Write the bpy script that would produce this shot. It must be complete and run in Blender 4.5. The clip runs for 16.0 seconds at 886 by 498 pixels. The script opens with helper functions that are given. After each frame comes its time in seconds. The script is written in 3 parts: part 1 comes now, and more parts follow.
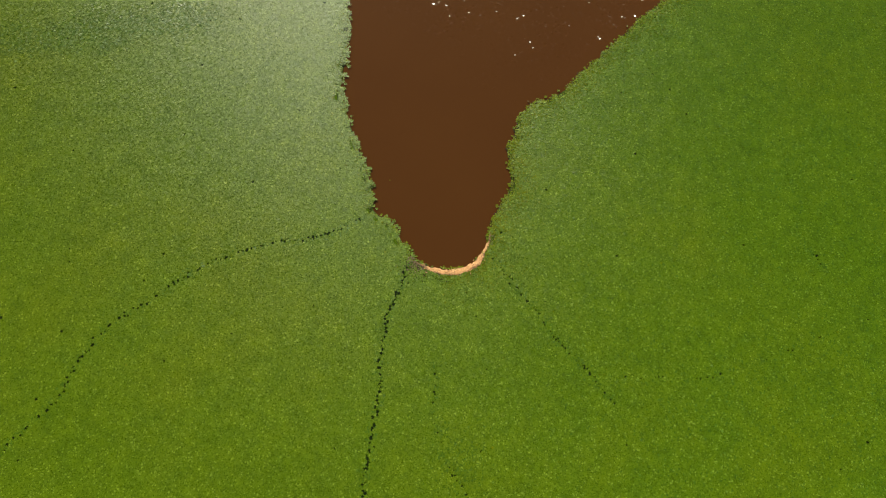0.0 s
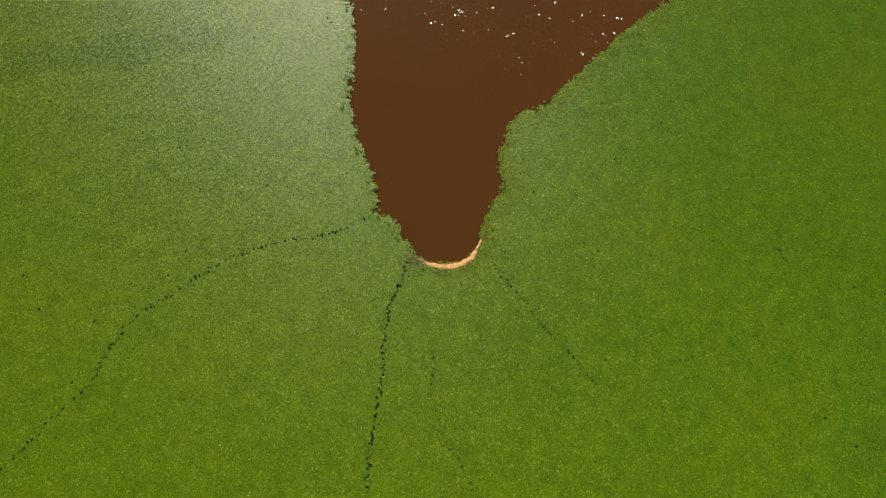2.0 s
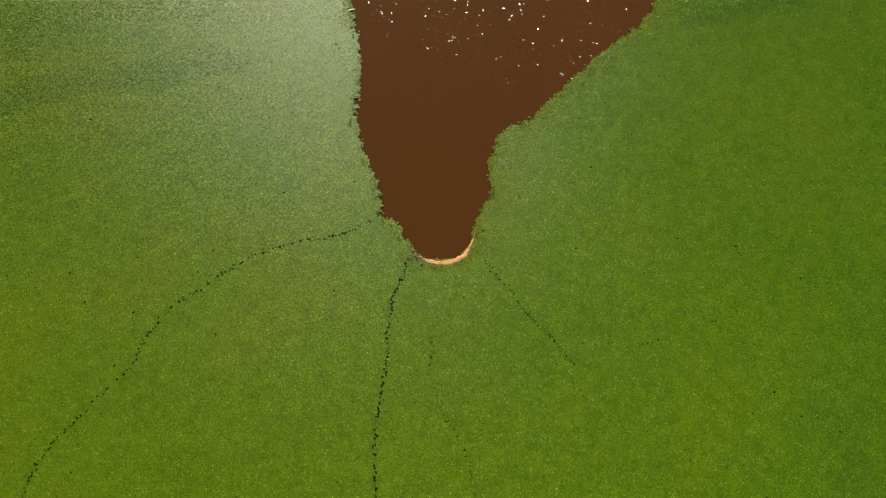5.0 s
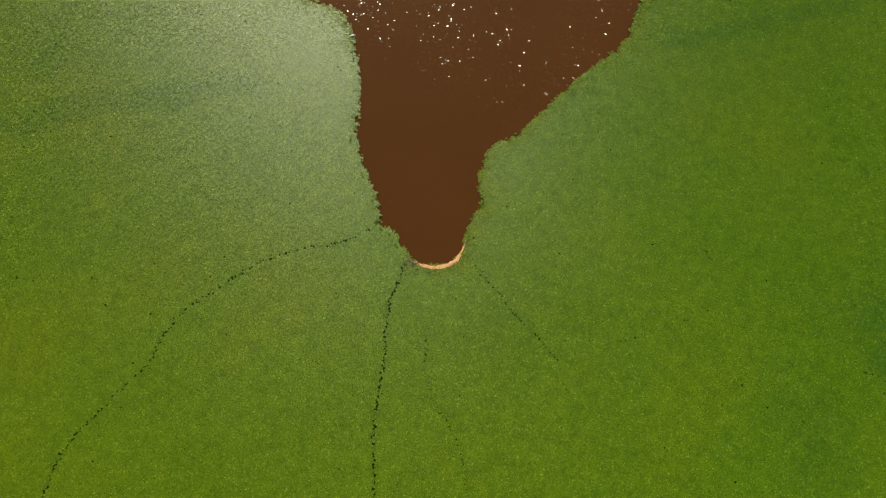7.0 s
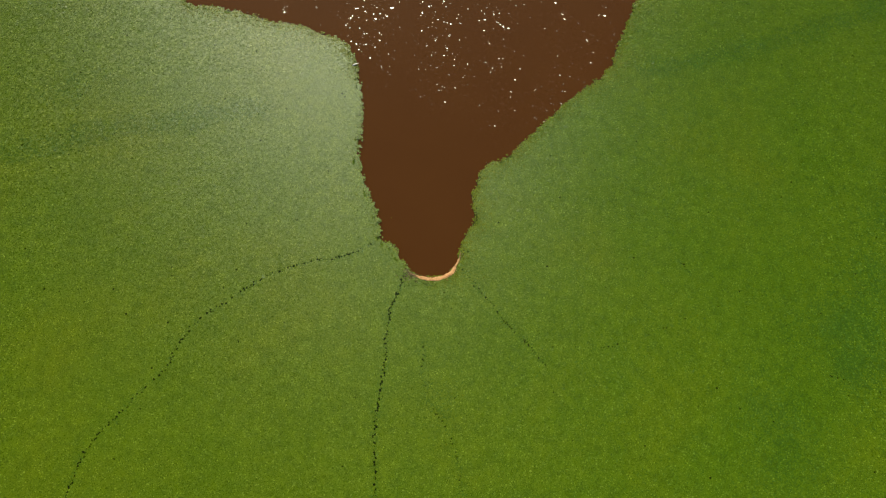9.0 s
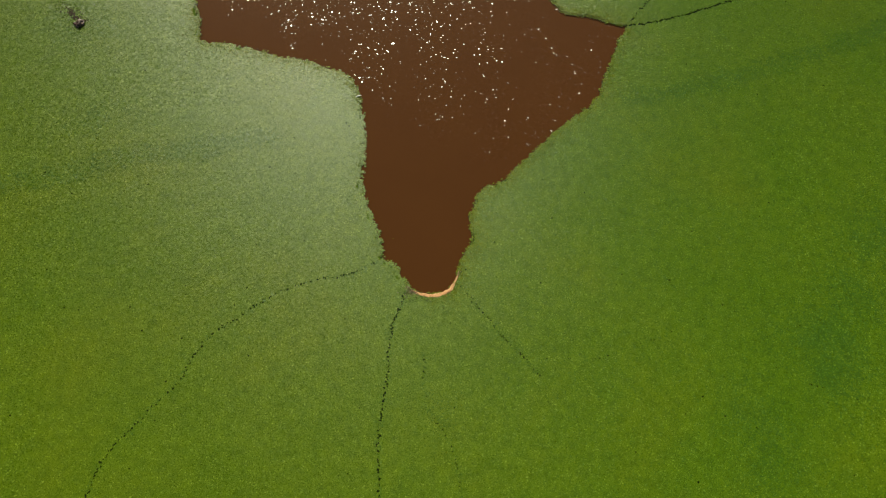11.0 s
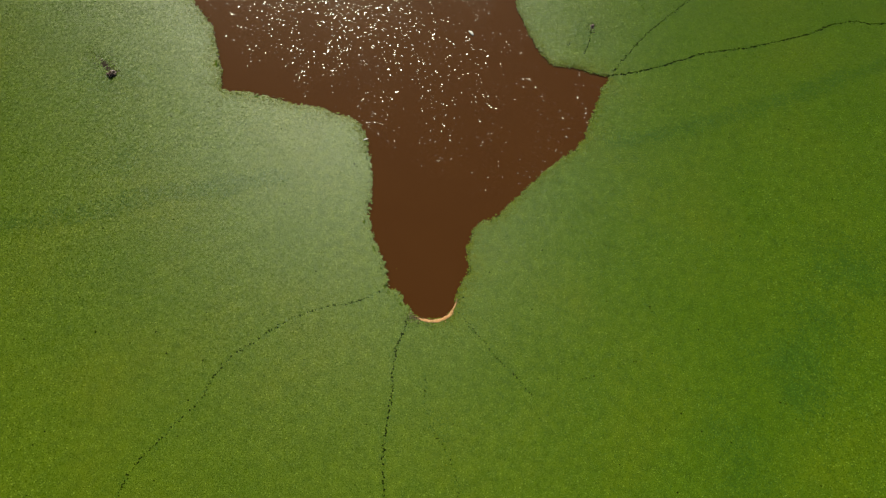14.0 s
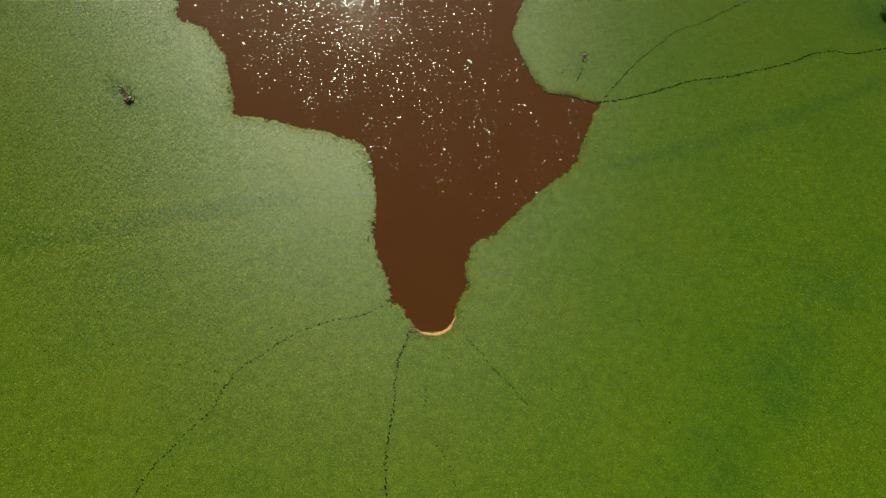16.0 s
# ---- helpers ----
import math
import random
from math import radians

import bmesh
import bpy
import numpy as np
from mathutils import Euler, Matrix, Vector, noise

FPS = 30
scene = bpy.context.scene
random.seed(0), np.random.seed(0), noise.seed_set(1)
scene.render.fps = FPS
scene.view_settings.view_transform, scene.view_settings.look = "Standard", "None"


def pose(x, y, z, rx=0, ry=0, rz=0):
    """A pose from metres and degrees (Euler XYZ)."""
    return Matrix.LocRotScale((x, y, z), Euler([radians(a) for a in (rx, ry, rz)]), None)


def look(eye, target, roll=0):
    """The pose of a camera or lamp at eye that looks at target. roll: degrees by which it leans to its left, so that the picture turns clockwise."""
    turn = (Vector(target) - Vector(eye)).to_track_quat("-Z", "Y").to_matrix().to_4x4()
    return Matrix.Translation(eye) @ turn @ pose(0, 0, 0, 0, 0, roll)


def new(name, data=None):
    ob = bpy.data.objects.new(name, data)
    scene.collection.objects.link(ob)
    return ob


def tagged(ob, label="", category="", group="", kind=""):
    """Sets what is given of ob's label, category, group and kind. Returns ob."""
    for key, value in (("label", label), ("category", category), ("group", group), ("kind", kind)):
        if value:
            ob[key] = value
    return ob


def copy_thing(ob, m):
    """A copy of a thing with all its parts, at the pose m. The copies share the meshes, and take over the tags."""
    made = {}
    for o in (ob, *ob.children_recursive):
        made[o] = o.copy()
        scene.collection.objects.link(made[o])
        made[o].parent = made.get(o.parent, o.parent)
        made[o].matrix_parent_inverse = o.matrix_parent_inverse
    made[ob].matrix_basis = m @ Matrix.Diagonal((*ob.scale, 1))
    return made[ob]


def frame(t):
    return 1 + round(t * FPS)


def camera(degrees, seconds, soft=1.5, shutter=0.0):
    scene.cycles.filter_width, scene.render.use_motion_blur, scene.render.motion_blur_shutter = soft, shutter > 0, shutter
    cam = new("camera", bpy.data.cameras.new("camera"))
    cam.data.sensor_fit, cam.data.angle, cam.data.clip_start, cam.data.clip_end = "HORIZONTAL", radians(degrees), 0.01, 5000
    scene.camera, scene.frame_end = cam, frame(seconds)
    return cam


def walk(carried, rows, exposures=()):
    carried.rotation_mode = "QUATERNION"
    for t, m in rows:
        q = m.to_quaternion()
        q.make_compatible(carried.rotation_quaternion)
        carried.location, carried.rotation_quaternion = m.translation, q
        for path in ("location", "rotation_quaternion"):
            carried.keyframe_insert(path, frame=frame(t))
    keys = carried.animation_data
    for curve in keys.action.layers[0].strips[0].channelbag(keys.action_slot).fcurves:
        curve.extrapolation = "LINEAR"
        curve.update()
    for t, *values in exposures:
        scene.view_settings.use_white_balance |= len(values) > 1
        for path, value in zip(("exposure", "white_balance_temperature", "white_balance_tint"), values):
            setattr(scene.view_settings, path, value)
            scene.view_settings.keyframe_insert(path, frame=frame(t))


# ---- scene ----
from mathutils.geometry import tessellate_polygon

# ---------------------------------------------------------------- camera
cam = camera(74, 16.0, soft=1.15)
PATH = [
    (0.0, pose(0.00, 0.00, 75.00, 15.014, -0.044, -0.000)),
    (0.5, pose(0.06, -1.07, 76.81, 15.307, -0.036, -0.065)),
    (1.0, pose(0.12, -2.05, 78.54, 15.554, -0.013, -0.144)),
    (1.5, pose(0.24, -2.90, 80.25, 15.717, 0.004, -0.179)),
    (2.0, pose(0.42, -3.64, 82.03, 15.835, 0.020, -0.240)),
    (2.5, pose(0.51, -4.36, 83.77, 15.912, 0.035, -0.258)),
    (3.0, pose(0.54, -5.13, 85.53, 15.974, 0.042, -0.306)),
    (3.5, pose(0.54, -5.86, 87.31, 16.060, 0.054, -0.340)),
    (4.0, pose(0.61, -6.60, 89.07, 16.180, 0.054, -0.429)),
    (6.5, pose(1.42, -11.75, 98.09, 17.951, 0.006, -0.807)),
    (7.0, pose(1.75, -12.55, 99.89, 18.263, -0.000, -0.823)),
    (7.5, pose(1.99, -13.36, 101.81, 18.600, 0.007, -0.838)),
    (8.0, pose(2.17, -14.08, 103.72, 18.956, 0.031, -0.852)),
    (8.5, pose(2.33, -14.80, 105.60, 19.343, 0.037, -0.867)),
    (9.0, pose(2.46, -15.59, 107.50, 19.777, 0.041, -0.855)),
    (11.5, pose(2.19, -21.10, 114.53, 23.363, 0.010, -1.331)),
    (12.0, pose(2.20, -21.94, 116.21, 23.943, 0.008, -1.310)),
    (12.5, pose(2.17, -22.79, 117.96, 24.493, 0.002, -1.295)),
    (13.0, pose(2.13, -23.63, 119.78, 25.014, -0.006, -1.313)),
    (13.5, pose(2.10, -24.50, 121.63, 25.500, -0.030, -1.312)),
    (14.0, pose(2.05, -25.39, 123.39, 25.933, -0.032, -1.334)),
    (14.5, pose(2.05, -26.29, 125.08, 26.387, -0.030, -1.316)),
    (15.0, pose(2.15, -27.24, 126.67, 26.858, -0.014, -1.296)),
    (15.5, pose(2.15, -28.26, 128.26, 27.353, -0.014, -1.280)),
    (16.0, pose(2.07, -29.20, 129.74, 27.843, -0.021, -1.273)),
]
walk(cam, PATH, [(0.0, 0.57, 7200, -4), (16.0, 0.39, 7200, -5)])

# ---------------------------------------------------------------- world, sun, exposure
SUN_ELEVATION, SUN_TURN = radians(29), radians(-9)      # turn from +y towards +x
world = bpy.data.worlds.new("world")
scene.world = world
world.use_nodes = True
wt = world.node_tree
sky = wt.nodes.new("ShaderNodeTexSky")
sky.sky_type, sky.sun_disc = "NISHITA", False
sky.air_density, sky.dust_density, sky.ozone_density = 0.85, 2.2, 0.5     # a hazy, pale sky
sky.sun_elevation, sky.sun_rotation = SUN_ELEVATION, SUN_TURN
background = wt.nodes["Background"]
background.inputs["Strength"].default_value = 0.05
wt.links.new(sky.outputs["Color"], background.inputs["Color"])
sun = new("sun", bpy.data.lights.new("sun", "SUN"))
sun.data.energy, sun.data.angle, sun.data.color = 4.35, radians(0.53), (1.0, 0.95, 0.85)
to_sun = Vector((math.sin(SUN_TURN) * math.cos(SUN_ELEVATION), math.cos(SUN_TURN) * math.cos(SUN_ELEVATION), math.sin(SUN_ELEVATION)))
sun.matrix_world = look(to_sun * 200, (0, 0, 0))


# ---------------------------------------------------------------- materials
class Nodes:
    """A small helper that writes node trees."""

    def __init__(self, name):
        self.mat = bpy.data.materials.new(name)
        self.mat.use_nodes = True
        self.tree = self.mat.node_tree
        self.bsdf = self.tree.nodes["Principled BSDF"]
        self.place = self.tree.nodes.new("ShaderNodeNewGeometry")

    def add(self, kind, **values):
        node = self.tree.nodes.new(kind)
        for key, value in values.items():
            node.inputs[key.replace("_", " ")].default_value = value
        return node

    def link(self, a, b):
        self.tree.links.new(a, b)

    def noise(self, scale, detail=3.0, rough=0.55, stretch=None):
        n = self.add("ShaderNodeTexNoise", Scale=scale, Detail=detail, Roughness=rough)
        at = self.place.outputs["Position"]
        if stretch:
            m = self.add("ShaderNodeMapping")
            m.inputs["Rotation"].default_value = (0, 0, stretch[2])
            m.inputs["Scale"].default_value = (stretch[0], stretch[1], 1)
            self.link(at, m.inputs["Vector"])
            at = m.outputs["Vector"]
        self.link(at, n.inputs["Vector"])
        return n.outputs["Fac"]

    def ramp(self, fac, *stops):
        r = self.tree.nodes.new("ShaderNodeValToRGB")
        while len(r.color_ramp.elements) < len(stops):
            r.color_ramp.elements.new(0.5)
        for e, (at, colour) in zip(r.color_ramp.elements, stops):
            e.position, e.color = at, (*colour, 1) if len(colour) == 3 else colour
        self.link(fac, r.inputs["Fac"])
        return r.outputs["Color"]

    def mix(self, fac, a, b, blend="MIX"):
        m = self.tree.nodes.new("ShaderNodeMix")
        m.data_type, m.blend_type = "RGBA", blend
        for value, socket in ((fac, m.inputs[0]), (a, m.inputs[6]), (b, m.inputs[7])):
            if isinstance(value, (int, float)):
                socket.default_value = value
            elif isinstance(value, tuple):
                socket.default_value = (*value, 1)
            else:
                self.link(value, socket)
        return m.outputs[2]

    def math(self, op, a, b=0.0):
        m = self.tree.nodes.new("ShaderNodeMath")
        m.operation = op
        for value, socket in ((a, m.inputs[0]), (b, m.inputs[1])):
            if isinstance(value, (int, float)):
                socket.default_value = value
            else:
                self.link(value, socket)
        return m.outputs[0]

    def bump(self, height, strength, distance):
        b = self.add("ShaderNodeBump", Distance=distance)
        if isinstance(strength, (int, float)):
            b.inputs["Strength"].default_value = strength
        else:
            self.link(strength, b.inputs["Strength"])
        self.link(height, b.inputs["Height"])
        self.link(b.outputs["Normal"], self.bsdf.inputs["Normal"])

    def coated(self, body, rough, ior, normal=None, dull=None):
        """A matt body under a smooth skin that mirrors as its index of refraction says."""
        skin = self.add("ShaderNodeBsdfGlossy")
        skin.distribution = "BECKMANN"
        if isinstance(rough, (int, float)):
            skin.inputs["Roughness"].default_value = rough
        else:
            self.link(rough, skin.inputs["Roughness"])
        if normal:
            self.link(normal, skin.inputs["Normal"])
        share = self.add("ShaderNodeFresnel", IOR=ior)
        both = self.add("ShaderNodeMixShader")
        self.link(self.math("MULTIPLY", share.outputs["Fac"], dull) if dull else share.outputs["Fac"], both.inputs[0])
        self.link(body.outputs["BSDF"], both.inputs[1])
        self.link(skin.outputs["BSDF"], both.inputs[2])
        self.link(both.outputs["Shader"], self.tree.nodes["Material Output"].inputs["Surface"])
        self.tree.nodes.remove(self.bsdf)
        return self.mat

    def finish(self, colour, rough, specular=0.5):
        if isinstance(colour, tuple):
            self.bsdf.inputs["Base Color"].default_value = (*colour, 1)
        else:
            self.link(colour, self.bsdf.inputs["Base Color"])
        if isinstance(rough, (int, float)):
            self.bsdf.inputs["Roughness"].default_value = rough
        else:
            self.link(rough, self.bsdf.inputs["Roughness"])
        self.bsdf.inputs["Specular IOR Level"].default_value = specular
        return self.mat


def leaf_material(name, dark, mid, light, pale, rough, ior):
    """Leaves: each one its own tone, over slow drifts of colour across the mat."""
    n = Nodes(name)
    each = n.place.outputs["Random Per Island"]
    tone = n.ramp(each, (0.0, dark), (0.3, mid), (0.80, light), (0.91, light), (0.97, pale))
    drift = n.ramp(n.noise(0.035, 4, 0.6), (0.34, (0.90, 0.95, 0.8)), (0.5, (1, 1, 1)), (0.68, (1.12, 1.02, 0.9)))
    fine = n.ramp(n.noise(0.45, 3, 0.6), (0.3, (0.84, 0.88, 0.9)), (0.7, (1.12, 1.08, 1.0)))
    at = n.add("ShaderNodeSeparateXYZ")
    n.link(n.place.outputs["Position"], at.inputs["Vector"])
    east = n.math("ADD", n.math("MULTIPLY", at.outputs["X"], 0.010), n.noise(0.02, 3, 0.6))     # yellower plants give way to greener ones
    stand = n.ramp(east, (0.30, (1.09, 1.03, 0.9)), (0.95, (0.97, 1.03, 1.0)))
    colour = n.mix(1.0, n.mix(1.0, n.mix(1.0, tone, drift, "MULTIPLY"), fine, "MULTIPLY"), stand, "MULTIPLY")
    gloss = n.math("ADD", n.math("MULTIPLY", each, 0.08), rough - 0.04)
    body = n.add("ShaderNodeBsdfDiffuse")
    n.link(colour, body.inputs["Color"])
    far = n.math("SUBTRACT", at.outputs["Y"], n.math("MULTIPLY", at.outputs["X"], 0.6))
    waxy = n.ramp(n.math("MULTIPLY", far, 0.005), (0.36, (1, 1, 1)), (0.60, (0.80, 0.80, 0.80)))     # the plants round the tip are the waxiest
    return n.coated(body, gloss, ior, None, waxy)


LEAF = leaf_material("floating_leaf", (0.062, 0.112, 0.0040), (0.086, 0.144, 0.0055), (0.104, 0.172, 0.0080), (0.185, 0.28, 0.036), 0.45, 1.32)
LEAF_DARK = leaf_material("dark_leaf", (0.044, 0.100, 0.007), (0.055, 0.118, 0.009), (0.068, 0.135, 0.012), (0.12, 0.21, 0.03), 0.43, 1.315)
LEAF_MUD = leaf_material("muddy_leaf", (0.022, 0.017, 0.011), (0.036, 0.029, 0.018), (0.052, 0.043, 0.026), (0.085, 0.08, 0.045), 0.5, 1.1)
LEAF_RIM = leaf_material("rim_leaf", (0.066, 0.088, 0.003), (0.098, 0.128, 0.005), (0.124, 0.155, 0.008), (0.16, 0.19, 0.02), 0.45, 1.18)


def bed_material():
    n = Nodes("young_growth")
    c = n.ramp(n.noise(7.0, 4, 0.7), (0.3, (0.048, 0.088, 0.004)), (0.55, (0.066, 0.118, 0.005)), (0.75, (0.084, 0.144, 0.007)))
    n.bump(n.noise(6, 4), 0.6, 0.1)
    return n.finish(c, 0.95, 0.05)


def far_material():
    n = Nodes("far_mat")
    c = n.ramp(n.noise(2.5, 6, 0.7), (0.3, (0.045, 0.085, 0.004)), (0.5, (0.082, 0.140, 0.007)), (0.7, (0.120, 0.185, 0.012)))
    d = n.ramp(n.noise(0.02, 4), (0.35, (0.75, 0.9, 0.75)), (0.65, (1.15, 1.05, 0.9)))
    n.bump(n.noise(3.0, 5, 0.7), 0.8, 0.3)
    return n.finish(n.mix(1.0, c, d, "MULTIPLY"), 0.55, 0.4)


def water_material():
    """Turbid water: the silt scatters light below, the rippled skin mirrors sun and sky."""
    n = Nodes("muddy_water")
    silt = n.ramp(n.noise(0.05, 4, 0.6), (0.3, (0.0745, 0.0270, 0.0070)), (0.7, (0.0815, 0.0302, 0.0078)))
    gusts = n.ramp(n.noise(0.07, 3, 0.6, (1.5, 0.6, 0.5)), (0.40, (0.3, 0.3, 0.3)), (0.60, (1, 1, 1)))
    at = n.add("ShaderNodeSeparateXYZ")
    n.link(n.place.outputs["Position"], at.inputs["Vector"])
    open_water = n.math("ADD", n.math("MULTIPLY", at.outputs["X"], 0.05), n.math("MULTIPLY", n.math("SUBTRACT", at.outputs["Y"], 44.5), 0.06))
    calm = n.ramp(open_water, (0.0, (0.16, 0.16, 0.16)), (0.9, (1, 1, 1)))         # the narrow arm lies sheltered
    windward = n.ramp(n.math("ADD", n.math("MULTIPLY", at.outputs["X"], 0.03), 0.35), (0.0, (0.85, 0.85, 0.85)), (0.85, (1.3, 1.3, 1.3)))
    calm = n.math("MULTIPLY", n.math("MULTIPLY", calm, windward), 1.3)
    puffs = n.ramp(n.noise(0.8, 3, 0.6), (0.46, (0.10, 0.10, 0.10)), (0.59, (1, 1, 1)))   # ripples come in small groups
    gusts = n.math("MULTIPLY", n.math("MULTIPLY", gusts, calm), puffs)
    ripple = n.add("ShaderNodeTexVoronoi", Scale=1.0)      # small wavelets, each a curved crest with its own slope
    ripple.voronoi_dimensions = "2D"
    m = n.add("ShaderNodeMapping")
    m.inputs["Rotation"].default_value = (0, 0, -0.12)
    m.inputs["Scale"].default_value = (3.8, 5.7, 1)
    n.link(n.place.outputs["Position"], m.inputs["Vector"])
    n.link(m.outputs["Vector"], ripple.inputs["Vector"])
    parts = n.add("ShaderNodeSeparateXYZ")
    n.link(ripple.outputs["Color"], parts.inputs["Vector"])
    inside = n.add("ShaderNodeVectorMath")
    inside.operation = "SUBTRACT"
    n.link(m.outputs["Vector"], inside.inputs[0])
    n.link(ripple.outputs["Position"], inside.inputs[1])
    curve = n.add("ShaderNodeSeparateXYZ")
    n.link(inside.outputs["Vector"], curve.inputs["Vector"])

    lively = n.ramp(parts.outputs["Z"], (0.69, (0.10, 0.10, 0.10)), (0.71, (1, 1, 1)))      # a third of them catch the wind
    u = n.math("SUBTRACT", n.math("MULTIPLY", parts.outputs["X"], 2.0), 1.0)
    v = n.math("SUBTRACT", n.math("MULTIPLY", parts.outputs["Y"], 2.0), 1.0)
    steepness = n.math("MULTIPLY", n.math("SIGN", v), n.math("POWER", n.math("ABSOLUTE", v), 0.65))
    heavy = n.math("MULTIPLY", n.math("MULTIPLY", u, n.math("ADD", n.math("MULTIPLY", n.math("ABSOLUTE", u), 0.65), 0.35)), 0.31)          # across the wind most lie nearly flat
    across = n.math("ADD", heavy, n.math("MULTIPLY", curve.outputs["X"], 0.04))
    along = n.math("ADD", n.math("MULTIPLY", steepness, 0.28), n.math("MULTIPLY", curve.outputs["Y"], 0.05))
    slope = n.add("ShaderNodeCombineXYZ")                    # the wavelets' slopes, in both directions
    n.link(n.math("MULTIPLY", across, lively), slope.inputs["X"])
    n.link(n.math("MULTIPLY", along, lively), slope.inputs["Y"])
    steep = n.add("ShaderNodeVectorMath")
    steep.operation = "SCALE"
    n.link(slope.outputs["Vector"], steep.inputs[0])
    n.link(gusts, steep.inputs["Scale"])
    lean = n.add("ShaderNodeVectorMath")
    lean.operation = "MULTIPLY_ADD"
    n.link(steep.outputs["Vector"], lean.inputs[0])
    lean.inputs[1].default_value = (1, 1, 0)
    lean.inputs[2].default_value = (0, 0, 1)
    b = n.add("ShaderNodeVectorMath")
    b.operation = "NORMALIZE"
    n.link(lean.outputs["Vector"], b.inputs[0])
    body = n.add("ShaderNodeBsdfDiffuse")
    n.link(silt, body.inputs["Color"])
    return n.coated(body, 0.18, 1.33, b.outputs["Vector"])


def sand_material():
    n = Nodes("orange_sand")
    c = n.ramp(n.noise(2.4, 5, 0.65), (0.3, (0.36, 0.175, 0.080)), (0.5, (0.54, 0.285, 0.135)), (0.72, (0.68, 0.40, 0.21)))
    n.bump(n.noise(9, 5, 0.7), 0.7, 0.06)
    return n.finish(c, 0.9, 0.2)


def mud_material(name, a, b, rough, specular=0.5):
    n = Nodes(name)
    c = n.ramp(n.noise(2.2, 5, 0.6), (0.3, a), (0.7, b))
    n.bump(n.noise(5, 5, 0.6), 0.6, 0.08)
    return n.finish(c, rough, specular)


BED, FAR, WATER, SAND = bed_material(), far_material(), water_material(), sand_material()
# near-black: the shade inside the leaf gaps is put into this colour
WET_SHADE = mud_material("shaded_wet_roots", (0.007, 0.013, 0.005), (0.017, 0.028, 0.009), 0.95, 0.05)
STEMS = mud_material("wet_stems", (0.022, 0.034, 0.008), (0.055, 0.075, 0.014), 0.95, 0.02)
MUD = mud_material("wet_mud", (0.060, 0.030, 0.022), (0.14, 0.075, 0.056), 0.42)
# pinkish pale: the highlight on the lumps is put into this colour
MUD_HIGHLIGHT = mud_material("highlight_mud", (0.16, 0.095, 0.075), (0.27, 0.175, 0.14), 0.8)
MUD_THIN = mud_material("thin_mud", (0.034, 0.025, 0.018), (0.062, 0.045, 0.033), 0.95, 0.03)
DEAD = mud_material("dead_stem", (0.11, 0.072, 0.040), (0.24, 0.165, 0.10), 0.85)
PALE = mud_material("bleached_white", (0.62, 0.58, 0.52), (0.80, 0.78, 0.74), 0.6)

# ---------------------------------------------------------------- plan of the place
# the shore of the open water, anticlockwise bank by bank, in metres
LEFT_BANK = [(-4.7, 20.2), (-5.9, 22.8), (-7.5, 24.5), (-9.0, 25.6), (-9.8, 29.8), (-11.9, 36.1), (-14.0, 42.2), (-14.1, 45.6), (-13.6, 50.0), (-13.9, 57.0),
             (-14.8, 63.9), (-16.7, 70.4), (-19.4, 73.1), (-24.4, 75.1), (-27.7, 77.1), (-34.1, 78.2), (-40.6, 80.6), (-48.8, 82.6), (-54.4, 83.8)]
LEFT_BAY = [(-55.4, 88.6), (-57.7, 97.3), (-60.7, 106.5), (-63.9, 111.8), (-68.8, 118.0), (-73.1, 120.8), (-76.6, 121.9), (-78.8, 126.5), (-79.2, 133.0)]
FAR_SHORE = [(-88, 160), (-80, 210), (-40, 262), (20, 280), (66, 250), (72, 205), (52, 165), (37.5, 138)]
RIGHT_BAY = [(31.8, 129.3), (28.2, 119.6), (26.7, 112.9), (28.0, 106.9), (29.7, 101.1), (31.7, 95.4), (34.1, 90.9), (37.7, 89.3), (41.7, 88.6), (46.3, 86.4), (49.6, 85.3)]
RIGHT_BANK = [(47.2, 81.1), (44.5, 75.1), (42.2, 70.3), (40.4, 65.5), (37.7, 62.2), (32.6, 58.2), (27.1, 53.5), (22.4, 48.9), (19.4, 46.0), (17.3, 43.8),
              (14.6, 42.2), (12.0, 40.9), (10.4, 39.2), (9.7, 36.4), (8.9, 32.5), (9.0, 29.4), (8.1, 26.9), (6.9, 24.6), (6.1, 22.2)]
TIP = [(5.8, 20.6), (5.0, 19.2), (3.3, 17.9), (1.2, 17.4), (-0.7, 17.5), (-2.6, 18.0), (-3.6, 18.7)]


def smooth(points, step, closed=False):
    """A Catmull-Rom curve through the points, resampled every step metres."""
    p = np.array(points, float)
    p = np.vstack([p[-1], p, p[0], p[1]]) if closed else np.vstack([2 * p[0] - p[1], p, 2 * p[-1] - p[-2]])
    out = []
    for a, b, c, d in zip(p[:-3], p[1:-2], p[2:-1], p[3:]):
        n = max(2, int(np.linalg.norm(c - b) / step))
        t = (np.arange(n) / n)[:, None]
        out.append(0.5 * (2 * b + (c - a) * t + (2 * a - 5 * b + 4 * c - d) * t ** 2 + (3 * b - a - 3 * c + d) * t ** 3))
    return np.vstack(out + ([] if closed else [p[-2:-1]]))


LAKE = smooth(LEFT_BANK + LEFT_BAY + FAR_SHORE + RIGHT_BAY + RIGHT_BANK + TIP, 0.8, closed=True)

